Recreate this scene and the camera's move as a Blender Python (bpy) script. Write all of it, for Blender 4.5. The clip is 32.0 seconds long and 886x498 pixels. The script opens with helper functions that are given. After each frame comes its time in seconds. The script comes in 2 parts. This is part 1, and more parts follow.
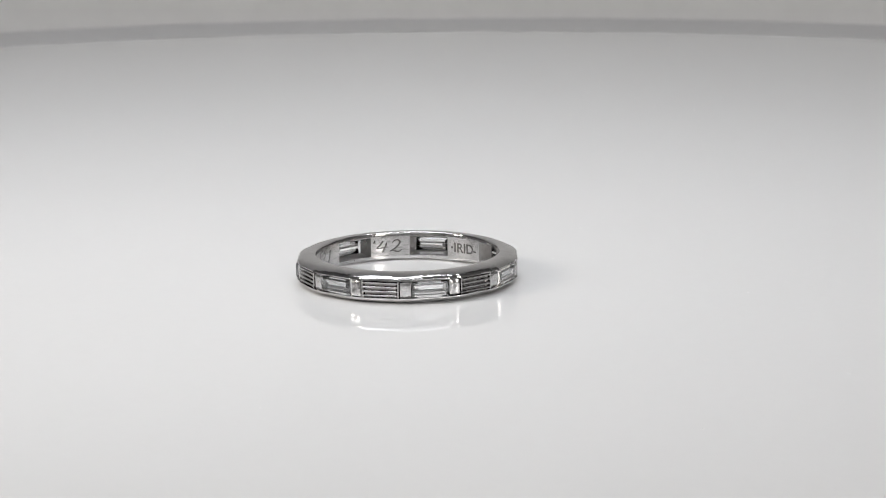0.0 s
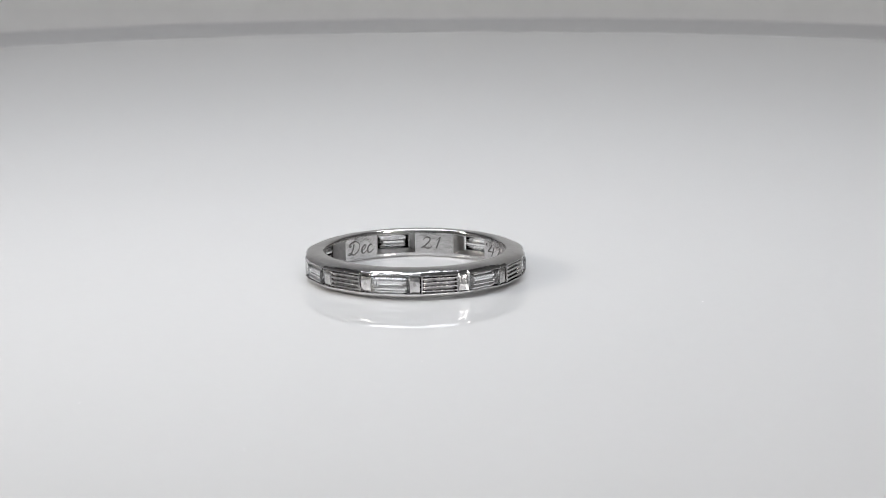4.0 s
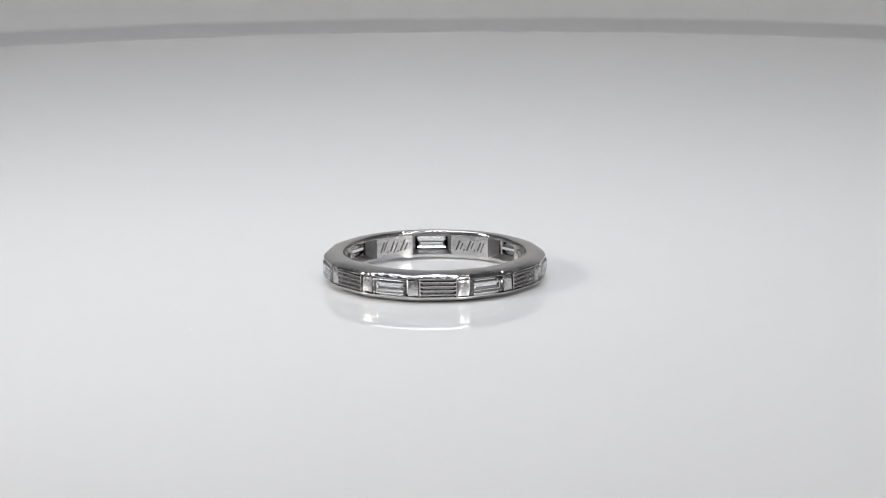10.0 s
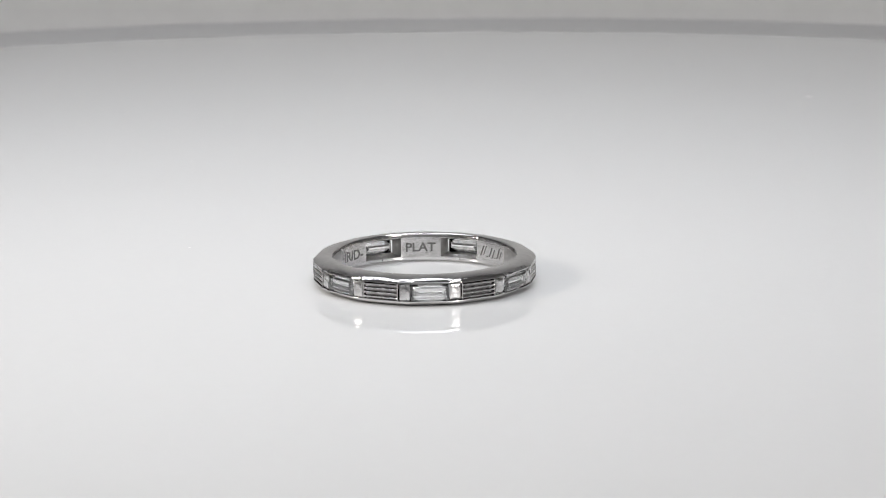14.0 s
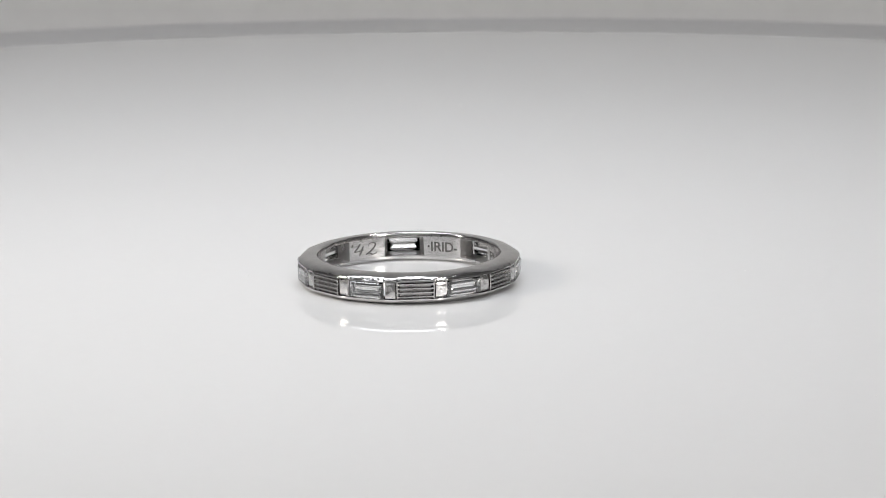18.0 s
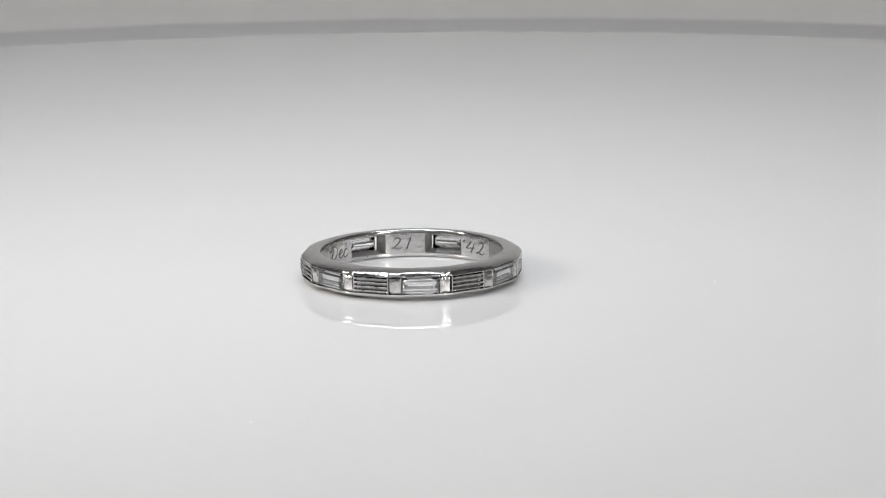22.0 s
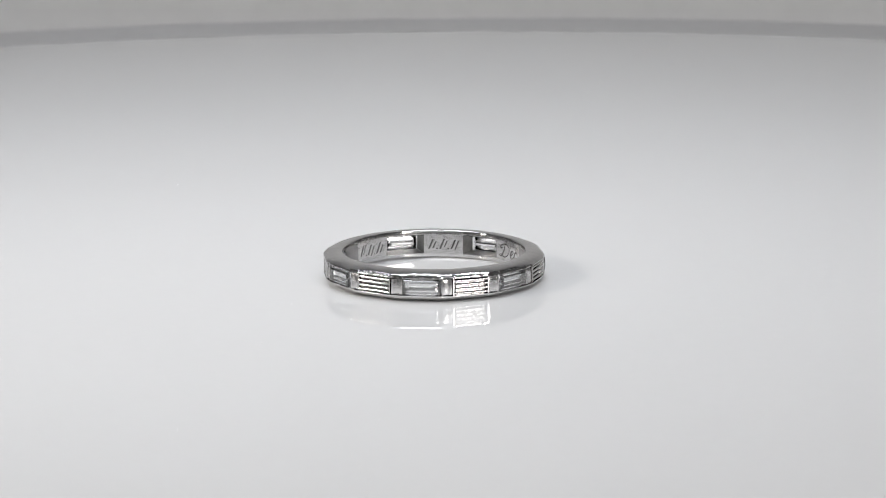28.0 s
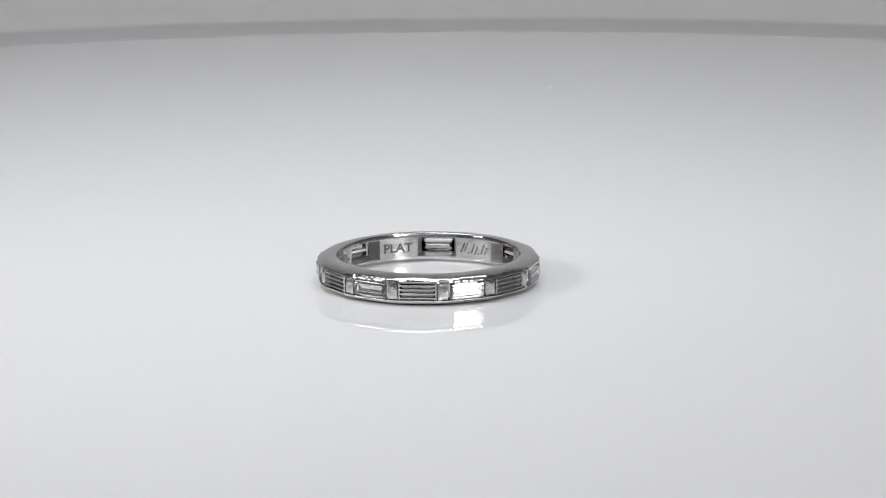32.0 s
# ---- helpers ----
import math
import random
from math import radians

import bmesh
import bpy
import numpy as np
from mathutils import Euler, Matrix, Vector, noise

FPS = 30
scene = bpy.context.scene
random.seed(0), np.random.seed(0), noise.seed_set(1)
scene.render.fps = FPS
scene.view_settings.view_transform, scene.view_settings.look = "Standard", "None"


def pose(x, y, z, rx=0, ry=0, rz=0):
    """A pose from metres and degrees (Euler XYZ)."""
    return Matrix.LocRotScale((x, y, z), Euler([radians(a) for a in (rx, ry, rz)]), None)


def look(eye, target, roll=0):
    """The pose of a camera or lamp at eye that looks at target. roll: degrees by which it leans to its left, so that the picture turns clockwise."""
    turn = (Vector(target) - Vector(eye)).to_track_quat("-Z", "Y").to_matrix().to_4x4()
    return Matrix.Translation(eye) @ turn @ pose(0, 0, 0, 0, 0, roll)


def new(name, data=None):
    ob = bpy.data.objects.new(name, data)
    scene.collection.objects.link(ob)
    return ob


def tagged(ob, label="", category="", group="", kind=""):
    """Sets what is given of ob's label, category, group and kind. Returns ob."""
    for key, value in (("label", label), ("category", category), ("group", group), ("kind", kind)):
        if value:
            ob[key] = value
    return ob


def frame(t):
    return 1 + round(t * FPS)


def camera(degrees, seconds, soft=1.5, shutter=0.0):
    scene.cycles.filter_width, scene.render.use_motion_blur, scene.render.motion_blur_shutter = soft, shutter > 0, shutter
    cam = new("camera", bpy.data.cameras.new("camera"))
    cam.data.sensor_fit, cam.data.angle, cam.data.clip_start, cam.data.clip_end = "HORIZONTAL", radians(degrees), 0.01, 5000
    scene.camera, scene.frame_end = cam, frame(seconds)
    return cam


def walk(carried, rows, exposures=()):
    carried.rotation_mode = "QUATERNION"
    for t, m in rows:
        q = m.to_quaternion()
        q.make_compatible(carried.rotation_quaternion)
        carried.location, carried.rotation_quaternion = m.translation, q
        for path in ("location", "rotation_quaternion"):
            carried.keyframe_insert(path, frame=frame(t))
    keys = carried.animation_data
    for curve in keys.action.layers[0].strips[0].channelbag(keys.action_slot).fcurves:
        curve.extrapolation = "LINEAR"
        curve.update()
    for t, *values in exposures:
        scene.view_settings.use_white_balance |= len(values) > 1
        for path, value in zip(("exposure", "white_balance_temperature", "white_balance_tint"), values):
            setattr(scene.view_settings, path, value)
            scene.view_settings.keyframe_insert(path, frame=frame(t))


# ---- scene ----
# ---------------------------------------------------------------- camera
SECONDS = 32.0
cam = camera(19.17, SECONDS, soft=0.95)
cam.data.dof.use_dof = True
cam.data.dof.focus_distance = 0.234
cam.data.dof.aperture_fstop = 105.0
EYE = Vector((0.0, -0.23122, 0.05302))
YAW, PITCH, ROLL = -0.495, 12.275, -0.583
_view = Matrix.Translation(EYE) @ pose(0, 0, 0, 0, 0, YAW) @ pose(0, 0, 0, 90 - PITCH) @ pose(0, 0, 0, 0, 0, ROLL)
walk(cam, [(0.0, _view), (SECONDS, _view)],
     exposures=[(0.0, -0.07, 6420, 10), (1.0, -0.10, 6410, 10), (2.0, -0.07, 6390, 10), (2.5, -0.17, 6380, 10), (3.0, -0.09, 6360, 10), (6.0, -0.12, 6220, 10),
                (9.0, -0.09, 6270, 10), (13.0, -0.01, 6370, 10), (16.0, -0.01, 6380, 10), (19.0, -0.04, 6420, 10), (21.0, -0.06, 6410, 10), (21.5, -0.17, 6410, 10),
                (22.0, -0.07, 6400, 10), (25.0, -0.10, 6370, 10), (28.5, -0.10, 6300, 10), (31.0, -0.13, 6260, 10), (SECONDS, -0.07, 6260, 10)])

# ---------------------------------------------------------------- light
world = bpy.data.worlds.new("world")
scene.world = world
world.use_nodes = True
world.node_tree.nodes["Background"].inputs[0].default_value = (0.9, 0.95, 1.0, 1)
world.node_tree.nodes["Background"].inputs[1].default_value = 0.02


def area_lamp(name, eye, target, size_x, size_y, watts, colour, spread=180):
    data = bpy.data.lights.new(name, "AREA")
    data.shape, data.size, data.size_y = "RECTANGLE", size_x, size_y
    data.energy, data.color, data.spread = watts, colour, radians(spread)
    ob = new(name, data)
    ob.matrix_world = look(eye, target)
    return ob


area_lamp("lamp_side", (-0.255, -0.085, 0.145), (0, 0, 0), 0.026, 0.060, 0.134, (1.0, 0.94, 0.86), 90)
area_lamp("lamp_top", (-0.042, 0.018, 0.225), (-0.030, 0.024, 0), 0.13, 0.19, 0.083, (0.945, 0.96, 1.0), 84)
area_lamp("lamp_far_side", (0.085, 0.02, 0.235), (-0.01, 0.01, 0), 0.02, 0.02, 0.022, (0.98, 0.973, 1.0), 80)
area_lamp("lamp_front", (0.20, -0.265, 0.16), (0.05, -0.07, 0.02), 0.05, 0.24, 0.118, (1.0, 0.95, 0.90), 100)
# added fill panel before the closed front wall, brightens the stones and near platter
area_lamp("lamp_front_fill", (0.03, -0.43, 0.235), (0.015, 0, 0.06), 0.64, 0.40, 0.80, (0.965, 0.965, 1.0))



# ---------------------------------------------------------------- materials
def material(name, colour, rough, metal=0.0, grain=0.0, grain_scale=400.0, blotch=0.0, blotch_scale=30.0,
             bump=0.0, bump_scale=2000.0, ior=1.5, rough_var=0.0, streak=0.0):
    m = bpy.data.materials.new(name)
    m.use_nodes = True
    nt = m.node_tree
    b = nt.nodes["Principled BSDF"]
    b.inputs["Roughness"].default_value = rough
    b.inputs["Metallic"].default_value = metal
    b.inputs["IOR"].default_value = ior
    co = nt.nodes.new("ShaderNodeTexCoord")

    def noise_tex(scale, detail):
        n = nt.nodes.new("ShaderNodeTexNoise")
        n.inputs["Scale"].default_value, n.inputs["Detail"].default_value = scale, detail
        nt.links.new(co.outputs["Object"], n.inputs["Vector"])
        return n

    def spread(source, low, high):
        r = nt.nodes.new("ShaderNodeMapRange")
        r.inputs["From Min"].default_value, r.inputs["From Max"].default_value = 0.25, 0.75
        r.inputs["To Min"].default_value, r.inputs["To Max"].default_value = low, high
        nt.links.new(source.outputs["Fac"], r.inputs["Value"])
        return r

    big = spread(noise_tex(blotch_scale, 3), 1 - blotch, 1 + blotch)
    small = spread(noise_tex(grain_scale, 4), 1 - grain, 1 + grain)
    mul = nt.nodes.new("ShaderNodeMath")
    mul.operation = "MULTIPLY"
    nt.links.new(big.outputs[0], mul.inputs[0])
    nt.links.new(small.outputs[0], mul.inputs[1])
    tint = nt.nodes.new("ShaderNodeVectorMath")
    tint.operation = "SCALE"
    tint.inputs[0].default_value = colour
    nt.links.new(mul.outputs[0], tint.inputs["Scale"])
    nt.links.new(tint.outputs[0], b.inputs["Base Color"])
    if rough_var:
        rv = spread(noise_tex(blotch_scale * 2.3, 4), max(0.0, rough - rough_var), rough + rough_var)
        nt.links.new(rv.outputs[0], b.inputs["Roughness"])
    if bump:
        bp = nt.nodes.new("ShaderNodeBump")
        bp.inputs["Strength"].default_value = bump
        bp.inputs["Distance"].default_value = 0.00005
        nt.links.new(noise_tex(bump_scale, 3).outputs["Fac"], bp.inputs["Height"])
        nt.links.new(bp.outputs[0], b.inputs["Normal"])
        if streak:      # polishing marks that run round the band
            parts = nt.nodes.new("ShaderNodeSeparateXYZ")
            nt.links.new(co.outputs["Object"], parts.inputs[0])
            turn = nt.nodes.new("ShaderNodeMath")
            turn.operation = "ARCTAN2"
            nt.links.new(parts.outputs["Y"], turn.inputs[0])
            nt.links.new(parts.outputs["X"], turn.inputs[1])
            arc = nt.nodes.new("ShaderNodeMath")
            arc.operation = "MULTIPLY"
            arc.inputs[1].default_value = 0.0006
            nt.links.new(turn.outputs[0], arc.inputs[0])
            flat = nt.nodes.new("ShaderNodeVectorMath")
            flat.operation = "MULTIPLY"
            flat.inputs[1].default_value = (1, 1, 0)
            nt.links.new(co.outputs["Object"], flat.inputs[0])
            out = nt.nodes.new("ShaderNodeVectorMath")
            out.operation = "LENGTH"
            nt.links.new(flat.outputs[0], out.inputs[0])
            place = nt.nodes.new("ShaderNodeCombineXYZ")
            nt.links.new(out.outputs["Value"], place.inputs[0])
            nt.links.new(arc.outputs[0], place.inputs[1])
            nt.links.new(parts.outputs["Z"], place.inputs[2])
            lines = nt.nodes.new("ShaderNodeTexNoise")
            lines.inputs["Scale"].default_value, lines.inputs["Detail"].default_value = 8000.0, 2.0
            nt.links.new(place.outputs[0], lines.inputs["Vector"])
            rub = nt.nodes.new("ShaderNodeBump")
            rub.inputs["Strength"].default_value = streak
            rub.inputs["Distance"].default_value = 0.000012
            nt.links.new(lines.outputs["Fac"], rub.inputs["Height"])
            nt.links.new(bp.outputs[0], rub.inputs["Normal"])
            nt.links.new(rub.outputs[0], b.inputs["Normal"])
    return m


def glass(name, colour, ior):
    m = bpy.data.materials.new(name)
    m.use_nodes = True
    nt = m.node_tree
    nt.nodes.remove(nt.nodes["Principled BSDF"])
    g = nt.nodes.new("ShaderNodeBsdfGlass")
    g.inputs["Color"].default_value = (*colour, 1)
    g.inputs["IOR"].default_value, g.inputs["Roughness"].default_value = ior, 0.0
    nt.links.new(g.outputs[0], nt.nodes["Material Output"].inputs["Surface"])
    return m


METAL = (0.60, 0.588, 0.582)
PLATINUM = material("platinum", METAL, 0.085, 1.0, 0.06, 3000, 0.09, 420, 0.8, 1300, rough_var=0.05, streak=0.5)
PLATINUM_IN = material("platinum_satin", METAL, 0.19, 1.0, 0.06, 2600, 0.09, 500, 0.85, 1500, rough_var=0.08, streak=0.35)
PLATINUM_BRIGHT = material("platinum_polished", METAL, 0.09, 1.0, 0.03, 3000, 0.04, 500, 0.35, 1500, rough_var=0.05)
BEZEL = material("platinum_matt", METAL, 0.35, 1.0, 0.1, 2600, 0.15, 700, 0.4, 1800, rough_var=0.1)
# shade inside the cuts is painted: the letters are flat dark strips
ENGRAVED = material("engraving_shade", (0.16, 0.157, 0.152), 0.35, 0.9, 0.1, 6000)
WALL_FRONT = material("pale_grey_wall", (0.84, 0.84, 0.83), 0.85, 0.0, 0.03, 200, 0.04, 8)
PLATINUM_BAR = material("platinum_bar", METAL, 0.24, 1.0, 0.06, 3000, 0.12, 900, 0.5, 2200, rough_var=0.08)
DIAMOND = glass("diamond", (0.99, 0.99, 0.99), 2.42)
ACRYLIC = material("white_acrylic", (0.80, 0.805, 0.80), 0.012, 0.0, 0.006, 900, 0.012, 14, 0.0, ior=2.65, rough_var=0.006)
DUST = material("dust", (0.68, 0.675, 0.66), 0.9, 0.0, 0.1, 5000)
PALE_DUST = material("pale_dust", (0.9, 0.9, 0.9), 0.8, 0.0, 0.05, 5000)
BACK = material("grey_backdrop", (0.875, 0.875, 0.865), 0.8, 0.0, 0.02, 300, 0.03, 12, 0.1, 600)
BASE_GREY = material("grey_plastic", (0.63, 0.63, 0.63), 0.6, 0.0, 0.03, 400, 0.04, 20, 0.1, 900)
WALLS = material("grey_wall", (0.30, 0.30, 0.298), 0.85, 0.0, 0.03, 200, 0.04, 8)


# ---------------------------------------------------------------- helpers
def mesh_of(name, bm, mat, smooth=False):
    me = bpy.data.meshes.new(name)
    bmesh.ops.recalc_face_normals(bm, faces=bm.faces)
    bm.to_mesh(me)
    bm.free()
    me.materials.append(mat)
    if smooth:
        me.shade_smooth()
    return me


def part(name, bm, mat, parent, label="", smooth=False):
    ob = new(name, mesh_of(name, bm, mat, smooth))
    ob.parent = parent
    return tagged(ob, label)


def box(bm, x0, x1, y0, y1, z0, z1):
    v = [bm.verts.new((x, y, z)) for x in (x0, x1) for y in (y0, y1) for z in (z0, z1)]
    for f in ((0, 1, 3, 2), (4, 6, 7, 5), (0, 4, 5, 1), (2, 3, 7, 6), (0, 2, 6, 4), (1, 5, 7, 3)):
        bm.faces.new([v[i] for i in f])


def slab(name, x0, x1, y0, y1, z0, z1, mat, label, bevel=0.002):
    bm = bmesh.new()
    box(bm, x0, x1, y0, y1, z0, z1)
    if bevel:
        bmesh.ops.bevel(bm, geom=bm.edges[:], offset=bevel, segments=2, affect="EDGES")
    ob = new(name, mesh_of(name, bm, mat))
    return tagged(ob, label, "", "", "structure")


# ---------------------------------------------------------------- the box round the table
MM = 0.001
PLATTER_R = 0.1702
FLOOR_Z = -0.012
BACK_Y = 0.206
slab("floor", -0.36, 0.36, -0.44, BACK_Y, FLOOR_Z - 0.01, FLOOR_Z, BACK, "grey paper floor of a photo box")
slab("wall_back", -0.36, 0.36, BACK_Y, BACK_Y + 0.01, FLOOR_Z - 0.01, 0.46, BACK, "plain grey backdrop wall behind the turntable")
slab("wall_left", -0.37, -0.36, -0.44, BACK_Y + 0.01, FLOOR_Z - 0.01, 0.46, WALLS, "plain grey side wall")
slab("wall_right", 0.36, 0.37, -0.44, BACK_Y + 0.01, FLOOR_Z - 0.01, 0.46, WALLS, "plain grey side wall")
# unseen, added pale so that it throws light back into the stones
slab("wall_front", -0.36, 0.36, -0.45, -0.44, FLOOR_Z - 0.01, 0.46, WALL_FRONT, "added pale grey wall, out of view, that bounces light onto the ring")
slab("ceiling", -0.37, 0.37, -0.45, BACK_Y + 0.01, 0.46, 0.47, WALLS, "plain grey ceiling")

# ---------------------------------------------------------------- turntable
turntable = tagged(new("turntable"), "glossy white acrylic turntable platter, slowly turning", "turntable")


def lathe(bm, profile, a0, a1, steps, closed_ring=False):
    """Turns a closed profile of (r, z) from a0 to a1 degrees."""
    count = steps if closed_ring else steps + 1
    rows = []
    for i in range(count):
        a = radians(a0 + (a1 - a0) * i / steps)
        rows.append([bm.verts.new((r * math.cos(a), r * math.sin(a), z)) for r, z in profile])
    n = len(profile)
    for i in range(steps):
        p, q = rows[i], rows[(i + 1) % count]
        for j in range(n):
            bm.faces.new((p[j], q[j], q[(j + 1) % n], p[(j + 1) % n]))
    if not closed_ring:
        bm.faces.new(rows[0])
        bm.faces.new(rows[-1])


bm = bmesh.new()
rim = [(PLATTER_R - 0.0012 + 0.0012 * math.cos(a), -0.0012 + 0.0012 * math.sin(a)) for a in (1.5708, 1.18, 0.79, 0.39, 0.0)]
lathe(bm, [(0.00001, 0.0), (0.05, 0.0), (0.12, 0.0)] + rim + [(PLATTER_R, -0.0105), (PLATTER_R - 0.0015, FLOOR_Z), (0.00001, FLOOR_Z)], 0, 360, 256, True)
part("platter", bm, ACRYLIC, turntable)

# the grey rim of the base, just below the platter
bm = bmesh.new()
lathe(bm, [(PLATTER_R + 0.002, -0.0006), (PLATTER_R + 0.0200, -0.0006), (PLATTER_R + 0.0210, -0.0014), (PLATTER_R + 0.0210, FLOOR_Z), (PLATTER_R + 0.002, FLOOR_Z)], 0, 360, 256, True)
part("base_rim", bm, BASE_GREY, turntable, "grey matt plastic rim round the platter")


def speck(x, y, size, long=1.0, turn=0.0, mat=DUST):
    bm = bmesh.new()
    bmesh.ops.create_icosphere(bm, subdivisions=1, radius=1.0)
    for v in bm.verts:
        k = 1 + 0.35 * noise.noise(v.co * 1.7 + Vector((x, y, 0)) * 900)
        v.co = Vector((v.co.x * size * long * k, v.co.y * size * k, (v.co.z * 0.09 + 0.07) * size * k))
    m = Matrix.Translation((x, y, 0)) @ Matrix.Rotation(turn, 4, "Z")
    bmesh.ops.transform(bm, matrix=m, verts=bm.verts)
    part("dust_speck", bm, mat, turntable, "tiny grey dust speck" if mat == DUST else "tiny pale dust speck", True)


# x, y, half width in mm on the platter, stretch, turn, pale
SPECKS = ((20.2, -49.5, 0.20, 1.2, 0.3, 0), (98.7, -56.3, 0.6, 1.3, 0.9, 0), (15.79, 21.2, 0.11, 3.0, 2.4, 0), (12.35, 7.86, 0.09, 2.0, 1.0, 0),
          (-14.4, 6.8, 0.10, 2.2, 2.1, 0), (29.6, 94.7, 0.22, 1.0, 0.0, 0), (34.4, 92.2, 0.20, 1.4, 1.0, 0), (16.0, -18.1, 0.08, 1.5, 0.7, 0),
          (-12.1, -42.4, 0.10, 1.3, 0.2, 0), (28.7, -7.1, 0.09, 1.4, 1.9, 0), (8.9, 45.4, 0.07, 2.5, 0.4, 0), (23.6, 45.5, 0.09, 1.2, 2.2, 1),
          (62.0, 22.0, 0.10, 1.0, 0.0, 0), (48.7, -25.0, 0.08, 2.4, 1.2, 1), (41.6, -32.2, 0.07, 2.0, 0.5, 0), (33.1, -34.8, 0.08, 2.6, 2.6, 1))
for x, y, size, long, turn, pale in SPECKS:
    speck(x * MM, y * MM, 0.6 * size * MM, long, turn, PALE_DUST if pale else DUST)

# ---------------------------------------------------------------- the ring
PITCH_DEG = 360 / 14
FIRST = 24.6          # angle of the first stone
R_IN, R_TOP_IN = 8.21, 8.32
D_FLAT = 9.885        # from the axis to the flat face over a stone or a panel
FLAT = 9.75           # half width of such a face, in degrees
D_BAR = D_FLAT / math.cos(radians(FLAT)) * math.cos(radians(PITCH_DEG / 2 - FLAT))   # and to the face of a divider
H = 2.60
Z0, Z1 = 0.50, 2.02   # lower and upper edge of the stone row
R_BED = 9.30          # ground behind the panels and dividers

ring = tagged(new("diamond_ring"), "platinum eternity ring set with baguette diamonds and fluted panels", "ring")


def from_centre(a):
    """Angle from the middle of the nearest stone or panel, and its number."""
    k = math.floor((a - FIRST) / PITCH_DEG + 0.5)
    return a - FIRST - k * PITCH_DEG, k % 14


def face_radius(a):
    """The outside is filed to flats, with a narrow facet at each divider."""
    off = abs(from_centre(a)[0])
    return D_FLAT / math.cos(radians(off)) if off < FLAT else D_BAR / math.cos(radians(PITCH_DEG / 2 - off))


# upper half of the outline: radius as a share of the way from the top edge to the face, and height
R_EDGE, R_MEAN = 8.80, 9.95
SHOULDER_IN = [(R_IN, H - 0.16), (R_IN + 0.04, H - 0.07), (R_TOP_IN, H - 0.015), (8.5, H), (R_EDGE, H)]
ROUND = [(0.20, 0.018), (0.40, 0.06), (0.60, 0.13), (0.74, 0.20), (0.82, 0.25), (0.88, 0.30), (0.93, 0.36), (0.97, 0.43), (0.99, 0.50), (1.0, H - Z1)]
FILED = [(0.20, 0.018), (0.40, 0.06), (0.60, 0.13), (0.72, 0.195), (0.79, 0.24), (0.82, 0.27), (0.895, 0.355), (0.97, 0.44), (0.995, 0.49), (1.0, H - Z1)]
FILING = [(random.uniform(-0.025, 0.025), random.uniform(-0.10, 0.10), random.uniform(-0.003, 0.003)) for _ in range(28)]
W_IN, W_OUT = 12.8, 9.4      # half width of a window at the inner wall and at the stone
ZS0, ZS1 = Z0 + 0.15, Z1 - 0.15   # lower and upper edge of the opening behind the stone
ZW0, ZW1 = 0.40, H - 0.40     # its lower and upper edge at the inner wall
SPAN = 2 * PITCH_DEG
SECTOR = [-W_IN, -W_OUT, -8.4, -5.6, -2.8, 0, 2.8, 5.6, 8.4, W_OUT] + [W_IN + (SPAN - 2 * W_IN) * i / 27 for i in range(27)]


def sheet(bm, path, angles, closed=False):
    """A surface: the open path of (r, z) in mm, turned through the angles."""
    rows = [[bm.verts.new((r * MM * math.cos(radians(a)), r * MM * math.sin(radians(a)), z * MM)) for r, z in path] for a in angles]
    pairs = list(zip(rows, rows[1:])) + ([(rows[-1], rows[0])] if closed else [])
    for p, q in pairs:
        for j in range(len(path) - 1):
            bm.faces.new((p[j], q[j], q[j + 1], p[j + 1]))


def point(r, a, z):
    return (r * MM * math.cos(radians(a)), r * MM * math.sin(radians(a)), z * MM)


bm = bmesh.new()
FINE = [FIRST + i * SPAN / 144 for i in range(1008)]


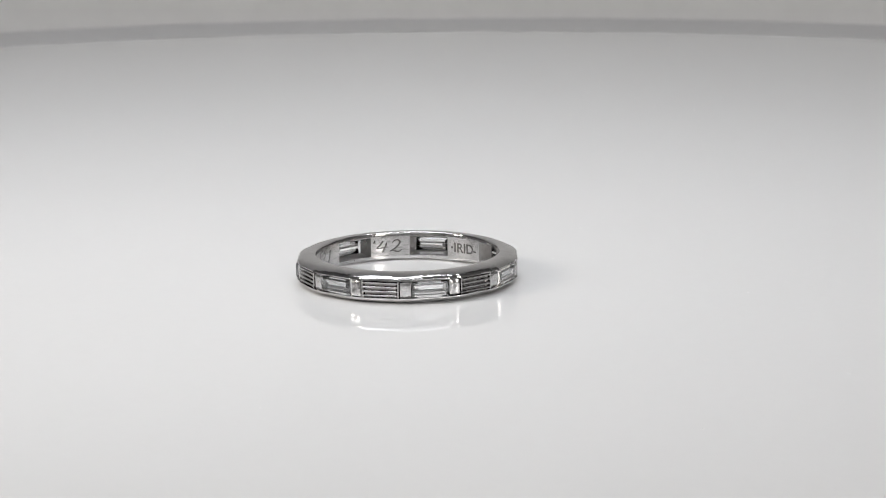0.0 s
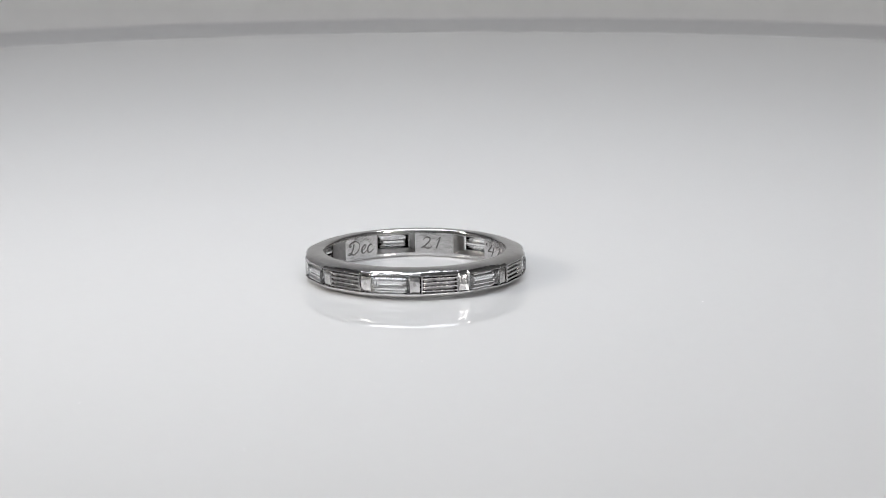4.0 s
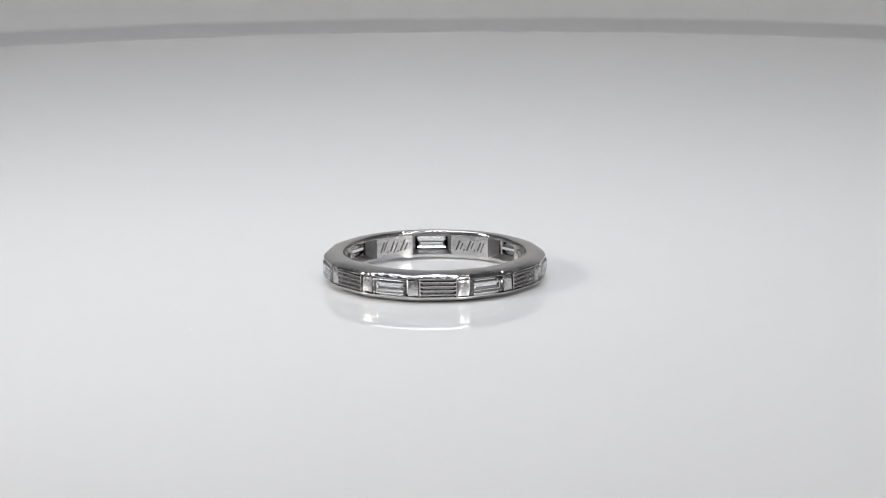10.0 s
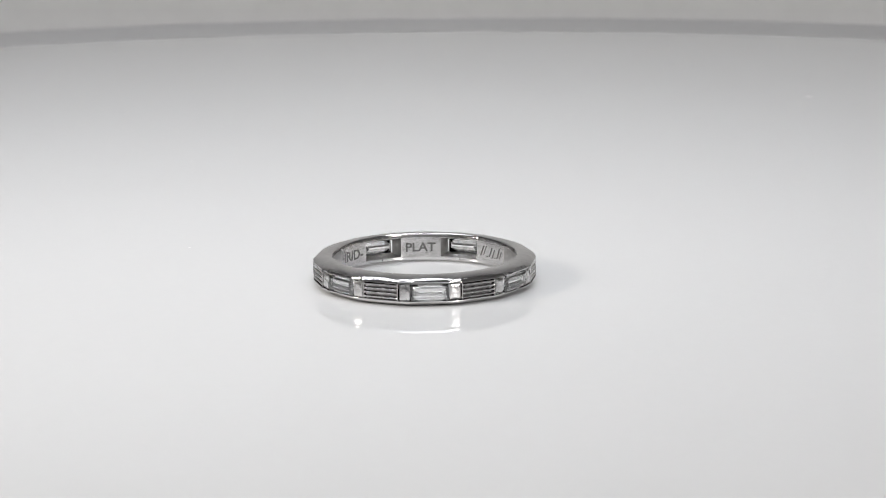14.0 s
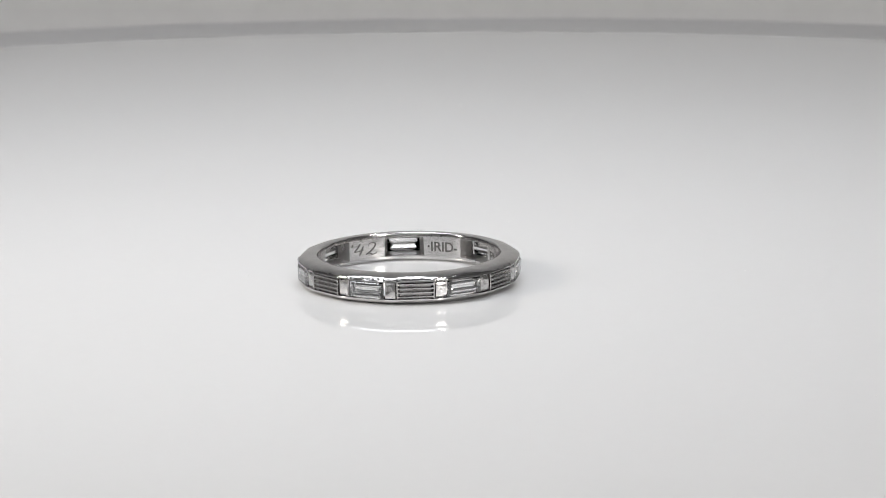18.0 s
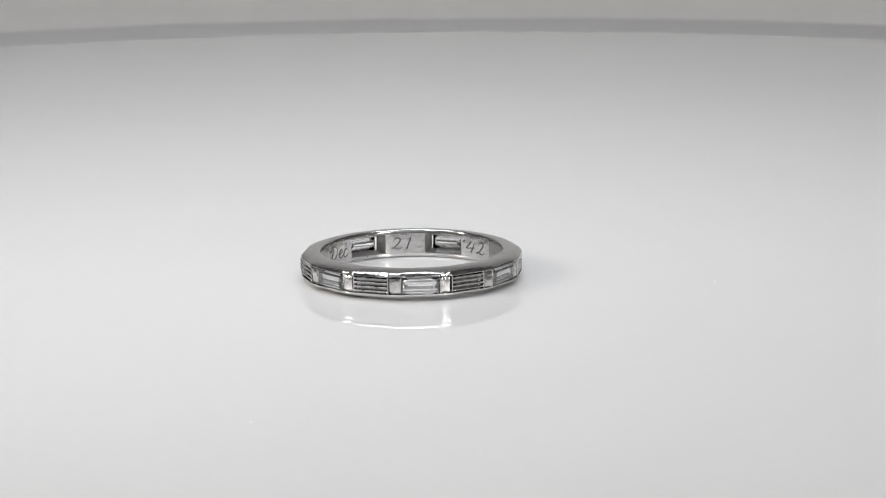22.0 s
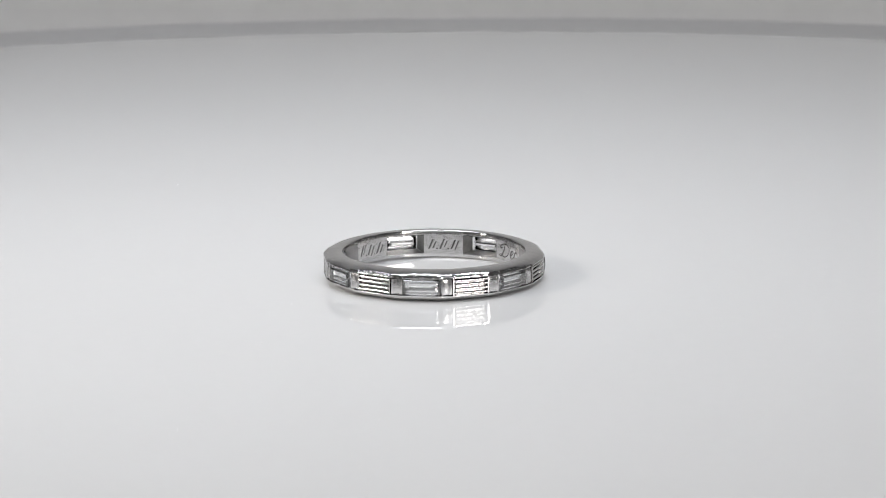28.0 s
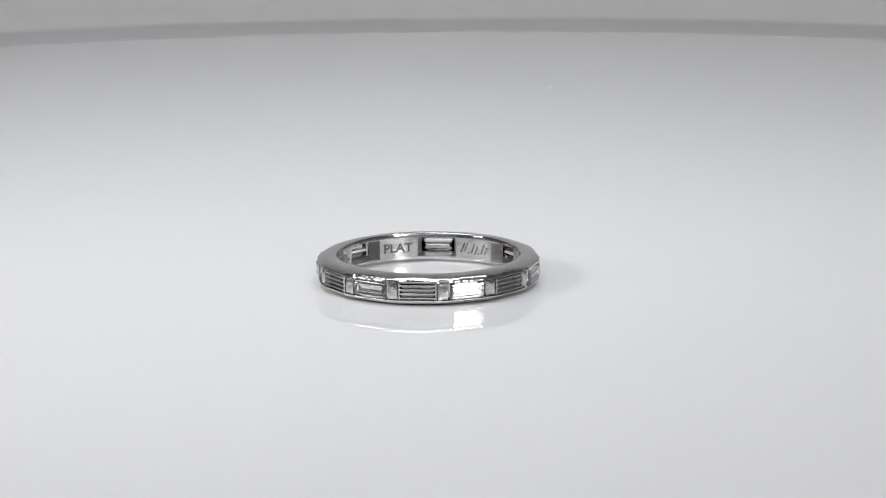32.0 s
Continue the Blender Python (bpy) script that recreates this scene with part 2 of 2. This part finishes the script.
def shoulder_sheet(flip):
    """The shoulder: rounded above each divider, filed to a bevel above each stone and panel."""
    rows = []
    for a in FINE:
        off, k = from_centre(a)
        filed = min(1.0, max(0.0, (FLAT + 0.35 - abs(off)) / 0.7)) * (0.35 if flip else 1.0)
        gap = math.exp(-(max(0.0, PITCH_DEG / 2 - abs(off)) / 2.5) ** 6)
        lift, steep, swing = FILING[k + 14 * flip]
        face = face_radius(a)
        ca, sa = math.cos(radians(a)), math.sin(radians(a))
        row = [bm.verts.new(point(R_IN, a, H - ZW1 if flip else ZW1))]
        profile = [(r, z, 0.0) for r, z in SHOULDER_IN]
        for (q, d), (qf, df) in zip(ROUND, FILED):
            q, d = q + (qf - q) * filed, d + (df - d) * filed
            bevel = filed * min(1.0, max(0.0, (q - 0.76) / 0.08)) * (1.0 if q < 0.98 else 0.0)
            turned = min(1.0, max(0.0, (q - 0.45) / 0.35))
            r = R_EDGE + (R_MEAN + (face - R_MEAN) * turned - R_EDGE) * q - 0.05 * gap * max(0.0, q - 0.9) / 0.1
            profile.append((r, H - d + bevel * (lift * (1 - q) * 3 + steep * (q - 0.75) + swing * off), q))
        for r, z, q in profile:
            z = H - (H - z) * Z0 / (H - Z1) if flip and q > 0.5 else z
            n = noise.noise(Vector((ca * 9, sa * 9, 3 * r + 20 * flip)))
            fine = noise.noise(Vector((ca * 31, sa * 31, 5 * r + 20 * flip)))
            if q < 0.99:
                z += 0.006 * n + (0.003 + 0.016 * min(1.0, max(0.0, (q - 0.6) / 0.25))) * fine
            if q > 0.7:
                r += 0.02 * noise.noise(Vector((ca * 26, sa * 26, 40 + 20 * flip))) * (q - 0.7) / 0.3
            row.append(bm.verts.new(point(r, a, H - z if flip else z)))
        row.append(bm.verts.new(point(R_BED, a, Z0 if flip else Z1)))
        rows.append(row)
    for p, q in zip(rows, rows[1:] + rows[:1]):
        for j in range(len(p) - 1):
            bm.faces.new((p[j], q[j], q[j + 1], p[j + 1]))


shoulder_sheet(False)
shoulder_sheet(True)
for k in range(7):
    c = FIRST + SPAN * k
    between = [c + a for a in SECTOR[10:]] + [c + SPAN - W_IN]
    sheet(bm, [(R_IN, ZW0), (R_IN, H / 2), (R_IN, ZW1)], between)
    sheet(bm, [(R_BED, Z0), (R_BED, Z1)], [c + W_OUT] + between + [c + SPAN - W_OUT])
    inner = [c - W_IN] + [c + a for a in SECTOR[1:10]] + [c + W_IN]
    outer = [c - W_OUT] + [c + a * 0.97 for a in SECTOR[1:10]] + [c + W_OUT]
    for z, zo in ((Z0, ZS0), (Z1, ZS1)):
        sheet(bm, [(R_BED, z), (R_BED, zo)], outer)
    for zi, zo in ((ZW0, ZS0), (ZW1, ZS1)):
        p = [bm.verts.new(point(R_IN, a, zi)) for a in inner]
        q = [bm.verts.new(point(R_BED, a, zo)) for a in outer]
        for j in range(len(p) - 1):
            bm.faces.new((p[j], p[j + 1], q[j + 1], q[j]))
    for ai, ao in ((c - W_IN, c - W_OUT), (c + W_IN, c + W_OUT)):
        bm.faces.new([bm.verts.new(point(*v)) for v in ((R_IN, ai, ZW0), (R_BED, ao, ZS0), (R_BED, ao, ZS1), (R_IN, ai, ZW1))])
bmesh.ops.remove_doubles(bm, verts=bm.verts, dist=1e-7)
band = part("band", bm, PLATINUM, ring, "grey polished platinum band with pierced windows")
band.data.materials.append(PLATINUM_IN)
band.data.materials.append(BEZEL)
for poly in band.data.polygons:
    poly.use_smooth = True
    if math.hypot(*poly.center[:2]) < (R_IN + 0.01) * MM:
        poly.material_index = 1
    elif math.hypot(*poly.center[:2]) < (R_BED - 0.05) * MM and abs(poly.center[2] - H / 2 * MM) < 0.9 * MM and abs(poly.normal.z) < 0.999:
        poly.material_index = 2
band.data.set_sharp_from_angle(angle=radians(28))


def at_angle(ob, degrees):
    ob.matrix_basis = pose(0, 0, 0, 0, 0, degrees)
    return ob


def shared(name, me, parent, degrees, label=""):
    ob = new(name, me)
    ob.parent = parent
    at_angle(ob, degrees)
    return tagged(ob, label)


# a step-cut stone, long side round the band
def stone_mesh(angle, length):
    """Crown, girdle and three pavilion steps; no two stones are cut quite alike."""
    zc, tall = (Z0 + Z1) / 2, (Z1 - Z0) / 2 - 0.01
    top = D_FLAT + 0.11
    steps = [(top, length - 0.30, tall - 0.30), (top - 0.06, length - 0.16, tall - 0.16), (top - 0.23, length, tall), (top - 0.29, length, tall)]
    r, u, v = steps[-1]
    for lean, drop in zip((4.0, 0.6, -2.4), (0.20, 0.25, 0.26)):
        r, u, v = r - drop * math.tan(radians(angle + lean)), u - drop * 0.9, v - drop
        steps.append((r, u, v))
    bm = bmesh.new()
    loops = []
    for r, u, v in steps:
        loops.append([bm.verts.new((r * MM, s * u * MM, (zc + t * v) * MM)) for s, t in ((-1, -1), (1, -1), (1, 1), (-1, 1))])
    for p, q in zip(loops, loops[1:]):
        for j in range(4):
            bm.faces.new((p[j], p[(j + 1) % 4], q[(j + 1) % 4], q[j]))
    bm.faces.new(loops[0])
    bm.faces.new(loops[-1])
    return mesh_of("baguette_diamond", bm, DIAMOND)


def flat_point(r, a, z):
    """A point of a flat face: r is the distance from the axis at its middle."""
    return (r * MM, r * math.tan(radians(a)) * MM, z * MM)


RIDGES, PANEL_HALF = 4, 8.95
PANEL_TOP, PANEL_LOW = D_FLAT - 0.02, 9.46
PANEL_Z0, PANEL_Z1 = Z0 + 0.015, Z1 - 0.015
ALONG = [-PANEL_HALF * math.cos(math.pi * i / 40) for i in range(41)]


def ground_at(a):
    """The bottom of the grooves runs out in a scoop towards each end."""
    run = min(1.0, (PANEL_HALF - abs(a)) / 1.1)
    return PANEL_LOW + (PANEL_TOP - 0.06 - PANEL_LOW) * (1 - math.sqrt(max(0.0, run * (2 - run))))


def strip(name, rows, mat):
    """A closed bar from rows of points along its length."""
    bm = bmesh.new()
    made = [[bm.verts.new(p) for p in row] for row in rows]
    for p, q in zip(made, made[1:]):
        for j in range(len(p)):
            n = (j + 1) % len(p)
            bm.faces.new((p[j], q[j], q[n], p[n]))
    bm.faces.new(made[0])
    bm.faces.new(made[-1])
    me = mesh_of(name, bm, mat)
    me.shade_smooth()
    me.set_sharp_from_angle(angle=radians(50))
    return me


def panel_ground_mesh():
    return strip("fluted_panel", [[flat_point(R_BED - 0.05, a, PANEL_Z0), flat_point(ground_at(a), a, PANEL_Z0),
                                   flat_point(ground_at(a), a, PANEL_Z1), flat_point(R_BED - 0.05, a, PANEL_Z1)] for a in ALONG], PLATINUM_BRIGHT)


def ridge_mesh(seed, k):
    """A hand-cut rounded ridge, a little uneven in height and line."""
    width = (PANEL_Z1 - PANEL_Z0) / RIDGES
    rows = []
    for a in ALONG[1:-1]:
        zc = PANEL_Z0 + width * (k + 0.5) + 0.016 * noise.noise(Vector((a * 0.45, k * 3.1, seed * 7.3)))
        low, row = ground_at(a) - 0.01, []
        for j in range(11):
            b = math.pi * (j / 10 - 0.5)
            fine = noise.noise(Vector((a * 1.1, k * 5.7 + j * 0.35, seed * 3.9)))
            row.append(flat_point(low + (PANEL_TOP + 0.013 * fine - low) * max(0.0, math.cos(b)) ** 0.65, a, zc + width * 0.33 * math.sin(b)))
        rows.append(row)
    return strip("ridge", rows, PLATINUM_BRIGHT)


def lip_mesh(side):
    y0, y1 = sorted(D_FLAT * math.tan(radians(side * h)) for h in (PANEL_HALF - 0.02, PANEL_HALF + 0.6))
    bm = bmesh.new()
    box(bm, (R_BED - 0.05) * MM, PANEL_TOP * MM, y0 * MM, y1 * MM, PANEL_Z0 * MM, PANEL_Z1 * MM)
    outer = [e for e in bm.edges if all(v.co.x > (PANEL_TOP - 0.05) * MM for v in e.verts)]
    bmesh.ops.bevel(bm, geom=outer, offset=0.025 * MM, segments=2, affect="EDGES")
    return mesh_of("lip", bm, PLATINUM_BRIGHT)


def divider_mesh(seed):
    """A plain block with softened edges and a slightly hollow, hand-filed face."""
    bm = bmesh.new()
    w, n = D_BAR * math.sin(radians(random.uniform(2.35, 2.75))), 8
    za, zb = Z0 + 0.05, Z1 - 0.10
    grid = []
    for i in range(n + 1):
        row = []
        for j in range(n + 1):
            u, v = 2 * i / n - 1, 2 * j / n - 1
            edge = max(abs(u), abs(v)) ** 8
            wave = noise.noise(Vector((u * 1.3, v * 1.3, seed * 4.7)))
            row.append(bm.verts.new(((D_BAR - 0.10 - 0.05 * edge + 0.04 * u * u - 0.05 * v * v + 0.02 * v + 0.05 * wave) * MM, u * w * MM, (za + (zb - za) * (v + 1) / 2) * MM)))
        grid.append(row)
    for p, q in zip(grid, grid[1:]):
        for j in range(n):
            bm.faces.new((p[j], q[j], q[j + 1], p[j + 1]))
    border = [e for e in bm.edges if e.is_boundary]
    side = bmesh.ops.extrude_edge_only(bm, edges=border)["geom"]
    for v in side:
        if isinstance(v, bmesh.types.BMVert):
            v.co.x = (R_BED - 0.15) * MM
    me = mesh_of("divider", bm, PLATINUM_BAR)
    me.shade_smooth()
    me.set_sharp_from_angle(angle=radians(45))
    return me


PAVILION = (43.2, 43.8, 43.0, 44.1, 42.6, 43.4, 43.9)
SETTING = random.Random(5)
GROUND, LIPS = panel_ground_mesh(), (lip_mesh(-1), lip_mesh(1))
for k in range(14):
    a = FIRST + PITCH_DEG * k
    if k % 2 == 0:
        stone = shared("baguette_diamond", stone_mesh(PAVILION[k // 2], random.uniform(1.62, 1.68)), ring, a, "clear step-cut baguette diamond")
        set_in = Matrix.Translation((D_FLAT * MM, 0, (Z0 + Z1) / 2 * MM))
        stone.matrix_basis = stone.matrix_basis @ set_in @ pose(0, 0, 0, SETTING.uniform(-0.5, 0.5), SETTING.uniform(-1.5, 1.5), SETTING.uniform(-1.0, 1.0)) @ set_in.inverted()
    else:
        panel = shared("fluted_panel", GROUND, ring, a, "ridged platinum panel")
        for i in range(RIDGES):
            shared("ridge", ridge_mesh(k, i), panel, 0)
        for me in LIPS:
            shared("lip", me, panel, 0)
    bar = shared("divider", divider_mesh(k), ring, a + PITCH_DEG / 2, "polished platinum bar")
    bar.matrix_basis = bar.matrix_basis @ Matrix.Translation((0.0097, 0, 0.00129)) @ pose(0, 0, 0, 0, -random.uniform(-4, 6), random.uniform(-4, 4)) @ Matrix.Translation((-0.0097, 0, -0.00129))


# engraving on the inner wall
def islands(bm):
    """The separate pieces of a bmesh, each as a bmesh of its own."""
    left, out = set(bm.verts), []
    while left:
        stack, seen = [min(left, key=lambda v: v.index)], set()
        while stack:
            v = stack.pop()
            if v not in seen:
                seen.add(v)
                stack += [e.other_vert(v) for e in v.link_edges]
        left -= seen
        piece = bmesh.new()
        made = {v: piece.verts.new(v.co) for v in sorted(seen, key=lambda v: v.index)}
        for f in {f for v in seen for f in v.link_faces}:
            piece.faces.new([made[v] for v in f.verts])
        out.append(piece)
    bm.free()
    return out


def engrave(text, panel, height, width, thin=-0.01):
    data = bpy.data.curves.new("engraving", "FONT")
    data.body, data.size = text, 1.0
    data.align_x, data.align_y = "CENTER", "CENTER"
    data.offset = thin
    ob = new("letters", data)
    me = bpy.data.meshes.new_from_object(ob.evaluated_get(bpy.context.evaluated_depsgraph_get()))
    bpy.data.objects.remove(ob)
    bpy.data.curves.remove(data)
    bm = bmesh.new()
    bm.from_mesh(me)
    bpy.data.meshes.remove(me)
    xs, ys = [v.co.x for v in bm.verts], [v.co.y for v in bm.verts]
    ky = height / (max(ys) - min(ys))
    kx = width / (max(xs) - min(xs))
    xm, ym = (max(xs) + min(xs)) / 2, (max(ys) + min(ys)) / 2
    bm.verts.index_update()
    bend(bm, panel, xm, ym, kx, ky)
    for letter in islands(bm):
        part("engraved_letter", letter, ENGRAVED, ring)


def bend(bm, panel, xm, ym, kx, ky):
    a0 = radians(FIRST + PITCH_DEG * panel)
    r = R_IN - 0.006
    for v in bm.verts:
        a = a0 - (v.co.x - xm) * kx / r
        z = H / 2 + (v.co.y - ym) * ky
        v.co = Vector((r * math.cos(a), r * math.sin(a), z)) * MM


def engrave_bars(panel, width, height):
    """Three pairs of thin slanting strokes with a dot between, where the script is not spelled out."""
    bm = bmesh.new()
    strokes = []
    for i in (-1, 0, 1):
        x = i * width * 0.34
        strokes.append((x - 0.16, height * random.uniform(0.8, 1.0), 0.08, random.uniform(-0.05, 0.05)))
        strokes.append((x + 0.18, height * random.uniform(0.55, 0.85), 0.055, random.uniform(-0.15, 0.12)))
        if i < 1:
            strokes.append((x + 0.42, 0.13, 0.065, -height * 0.42))
    for x, tall, thick, mid in strokes:
        lean = 0.42 * tall
        bm.faces.new([bm.verts.new((x + dx * thick + dy * lean, mid + dy * tall, 0)) for dx, dy in ((-1, -0.5), (1, -0.5), (1, 0.5), (-1, 0.5))])
    bm.verts.index_update()
    bend(bm, panel, 0, 0, 1, 1)
    for stroke in islands(bm):
        part("engraved_stroke", stroke, ENGRAVED, ring)


# pen strokes of the engraver's script, one letter high
PEN = {"'": [[(0.10, 1.04), (0.02, 0.80)]],
       "4": [[(0.42, 1.0), (0.26, 0.70), (0.02, 0.40), (0.34, 0.40), (0.72, 0.46)], [(0.66, 0.80), (0.52, 0.40), (0.36, 0.0)]],
       "2": [[(0.14, 0.70), (0.24, 0.92), (0.46, 1.0), (0.62, 0.86), (0.54, 0.60), (0.26, 0.27), (0.0, 0.08), (0.20, 0.14), (0.44, 0.03), (0.62, 0.08), (0.74, 0.24)]],
       "1": [[(0.22, 0.72), (0.50, 1.0), (0.36, 0.50), (0.20, 0.0)]],
       "D": [[(0.52, 0.86), (0.40, 0.45), (0.16, 0.05), (0.0, 0.10), (0.14, 0.18), (0.46, 0.0), (0.84, 0.25), (0.98, 0.68), (0.76, 0.98), (0.40, 1.0), (0.12, 0.84), (0.16, 0.66), (0.30, 0.74)]],
       "e": [[(0.0, 0.22), (0.26, 0.34), (0.42, 0.54), (0.30, 0.64), (0.10, 0.40), (0.12, 0.08), (0.28, 0.02), (0.50, 0.24)]],
       "c": [[(0.44, 0.50), (0.30, 0.64), (0.10, 0.40), (0.10, 0.08), (0.28, 0.02), (0.52, 0.24)]]}
ADVANCE = {"'": 0.22, "4": 0.86, "2": 0.86, "1": 0.6, "D": 1.06, "e": 0.46, "c": 0.5}


def curve_through(points, steps=7):
    out = []
    ends = [points[0]] + points + [points[-1]]
    for p0, p1, p2, p3 in zip(ends, ends[1:], ends[2:], ends[3:]):
        for i in range(steps):
            t = i / steps
            out.append(tuple(0.5 * (2 * b + (c - a) * t + (2 * a - 5 * b + 4 * c - d) * t * t + (3 * b - a - 3 * c + d) * t ** 3) for a, b, c, d in zip(p0, p1, p2, p3)))
    return out + [points[-1]]


def engrave_script(text, panel, height, width, shift=0.0, heavy=0.08):
    """Script cut with a graver: strokes swell on the way down and thin out on the way up."""
    total = sum(ADVANCE[c] for c in text)
    kx, x = width / total, 0.0
    for c in text:
        bm = bmesh.new()
        for stroke in PEN[c]:
            line = [Vector(((x + px) * kx, py * height)) for px, py in curve_through(stroke)]
            sides = []
            for i, p in enumerate(line):
                way = (line[min(i + 1, len(line) - 1)] - line[max(i - 1, 0)]).normalized()
                down = 0.5 - 0.5 * way.y
                taper = min(1.0, 0.35 + min(i, len(line) - 1 - i) / 4)
                across = Vector((-way.y, way.x)) * heavy * (0.42 + 0.58 * down) * taper
                sides.append([bm.verts.new((*(p + across), 0)), bm.verts.new((*(p - across), 0))])
            for (a, b), (d, e) in zip(sides, sides[1:]):
                bm.faces.new((a, b, e, d))
        bend(bm, panel, width / 2 - shift, height / 2, 1, 1)
        part("engraved_letter", bm, ENGRAVED, ring)
        x += ADVANCE[c]


engrave("\u00b7IRID-", 1, 0.90, width=2.95, thin=0.02)
engrave_script("'42", 3, 1.15, 2.9, -0.15)
engrave_script("21", 5, 1.1, 1.9, -0.3, 0.065)
engrave_script("Dec", 7, 1.2, 2.9, 0.0, 0.08)
engrave_bars(9, 3.1, 1.05)
engrave_bars(11, 3.1, 1.1)
engrave("PLAT", 13, 0.84, width=2.8, thin=0.022)

# ---------------------------------------------------------------- movement
RATE = 19.0334               # degrees a second, clockwise from above
OFF_CENTRE, OFF_ANGLE = 0.0012259, 192.14
LEAN, LEAN_ANGLE = 0.354, 11.35     # the ring lies with one side a hair higher


def motions():
    table_rows, ring_rows = [], []
    for i in range(65):
        t = i * 0.5
        turn = -RATE * t
        a = radians(OFF_ANGLE + turn)
        table_rows.append((t, pose(0, 0, 0, 0, 0, turn)))
        ring_rows.append((t, pose(OFF_CENTRE * math.cos(a), OFF_CENTRE * math.sin(a), 0.000058, 0, 0, turn + LEAN_ANGLE) @ pose(0, 0, 0, 0, -LEAN, -LEAN_ANGLE)))
    walk(turntable, table_rows)
    walk(ring, ring_rows)


motions()
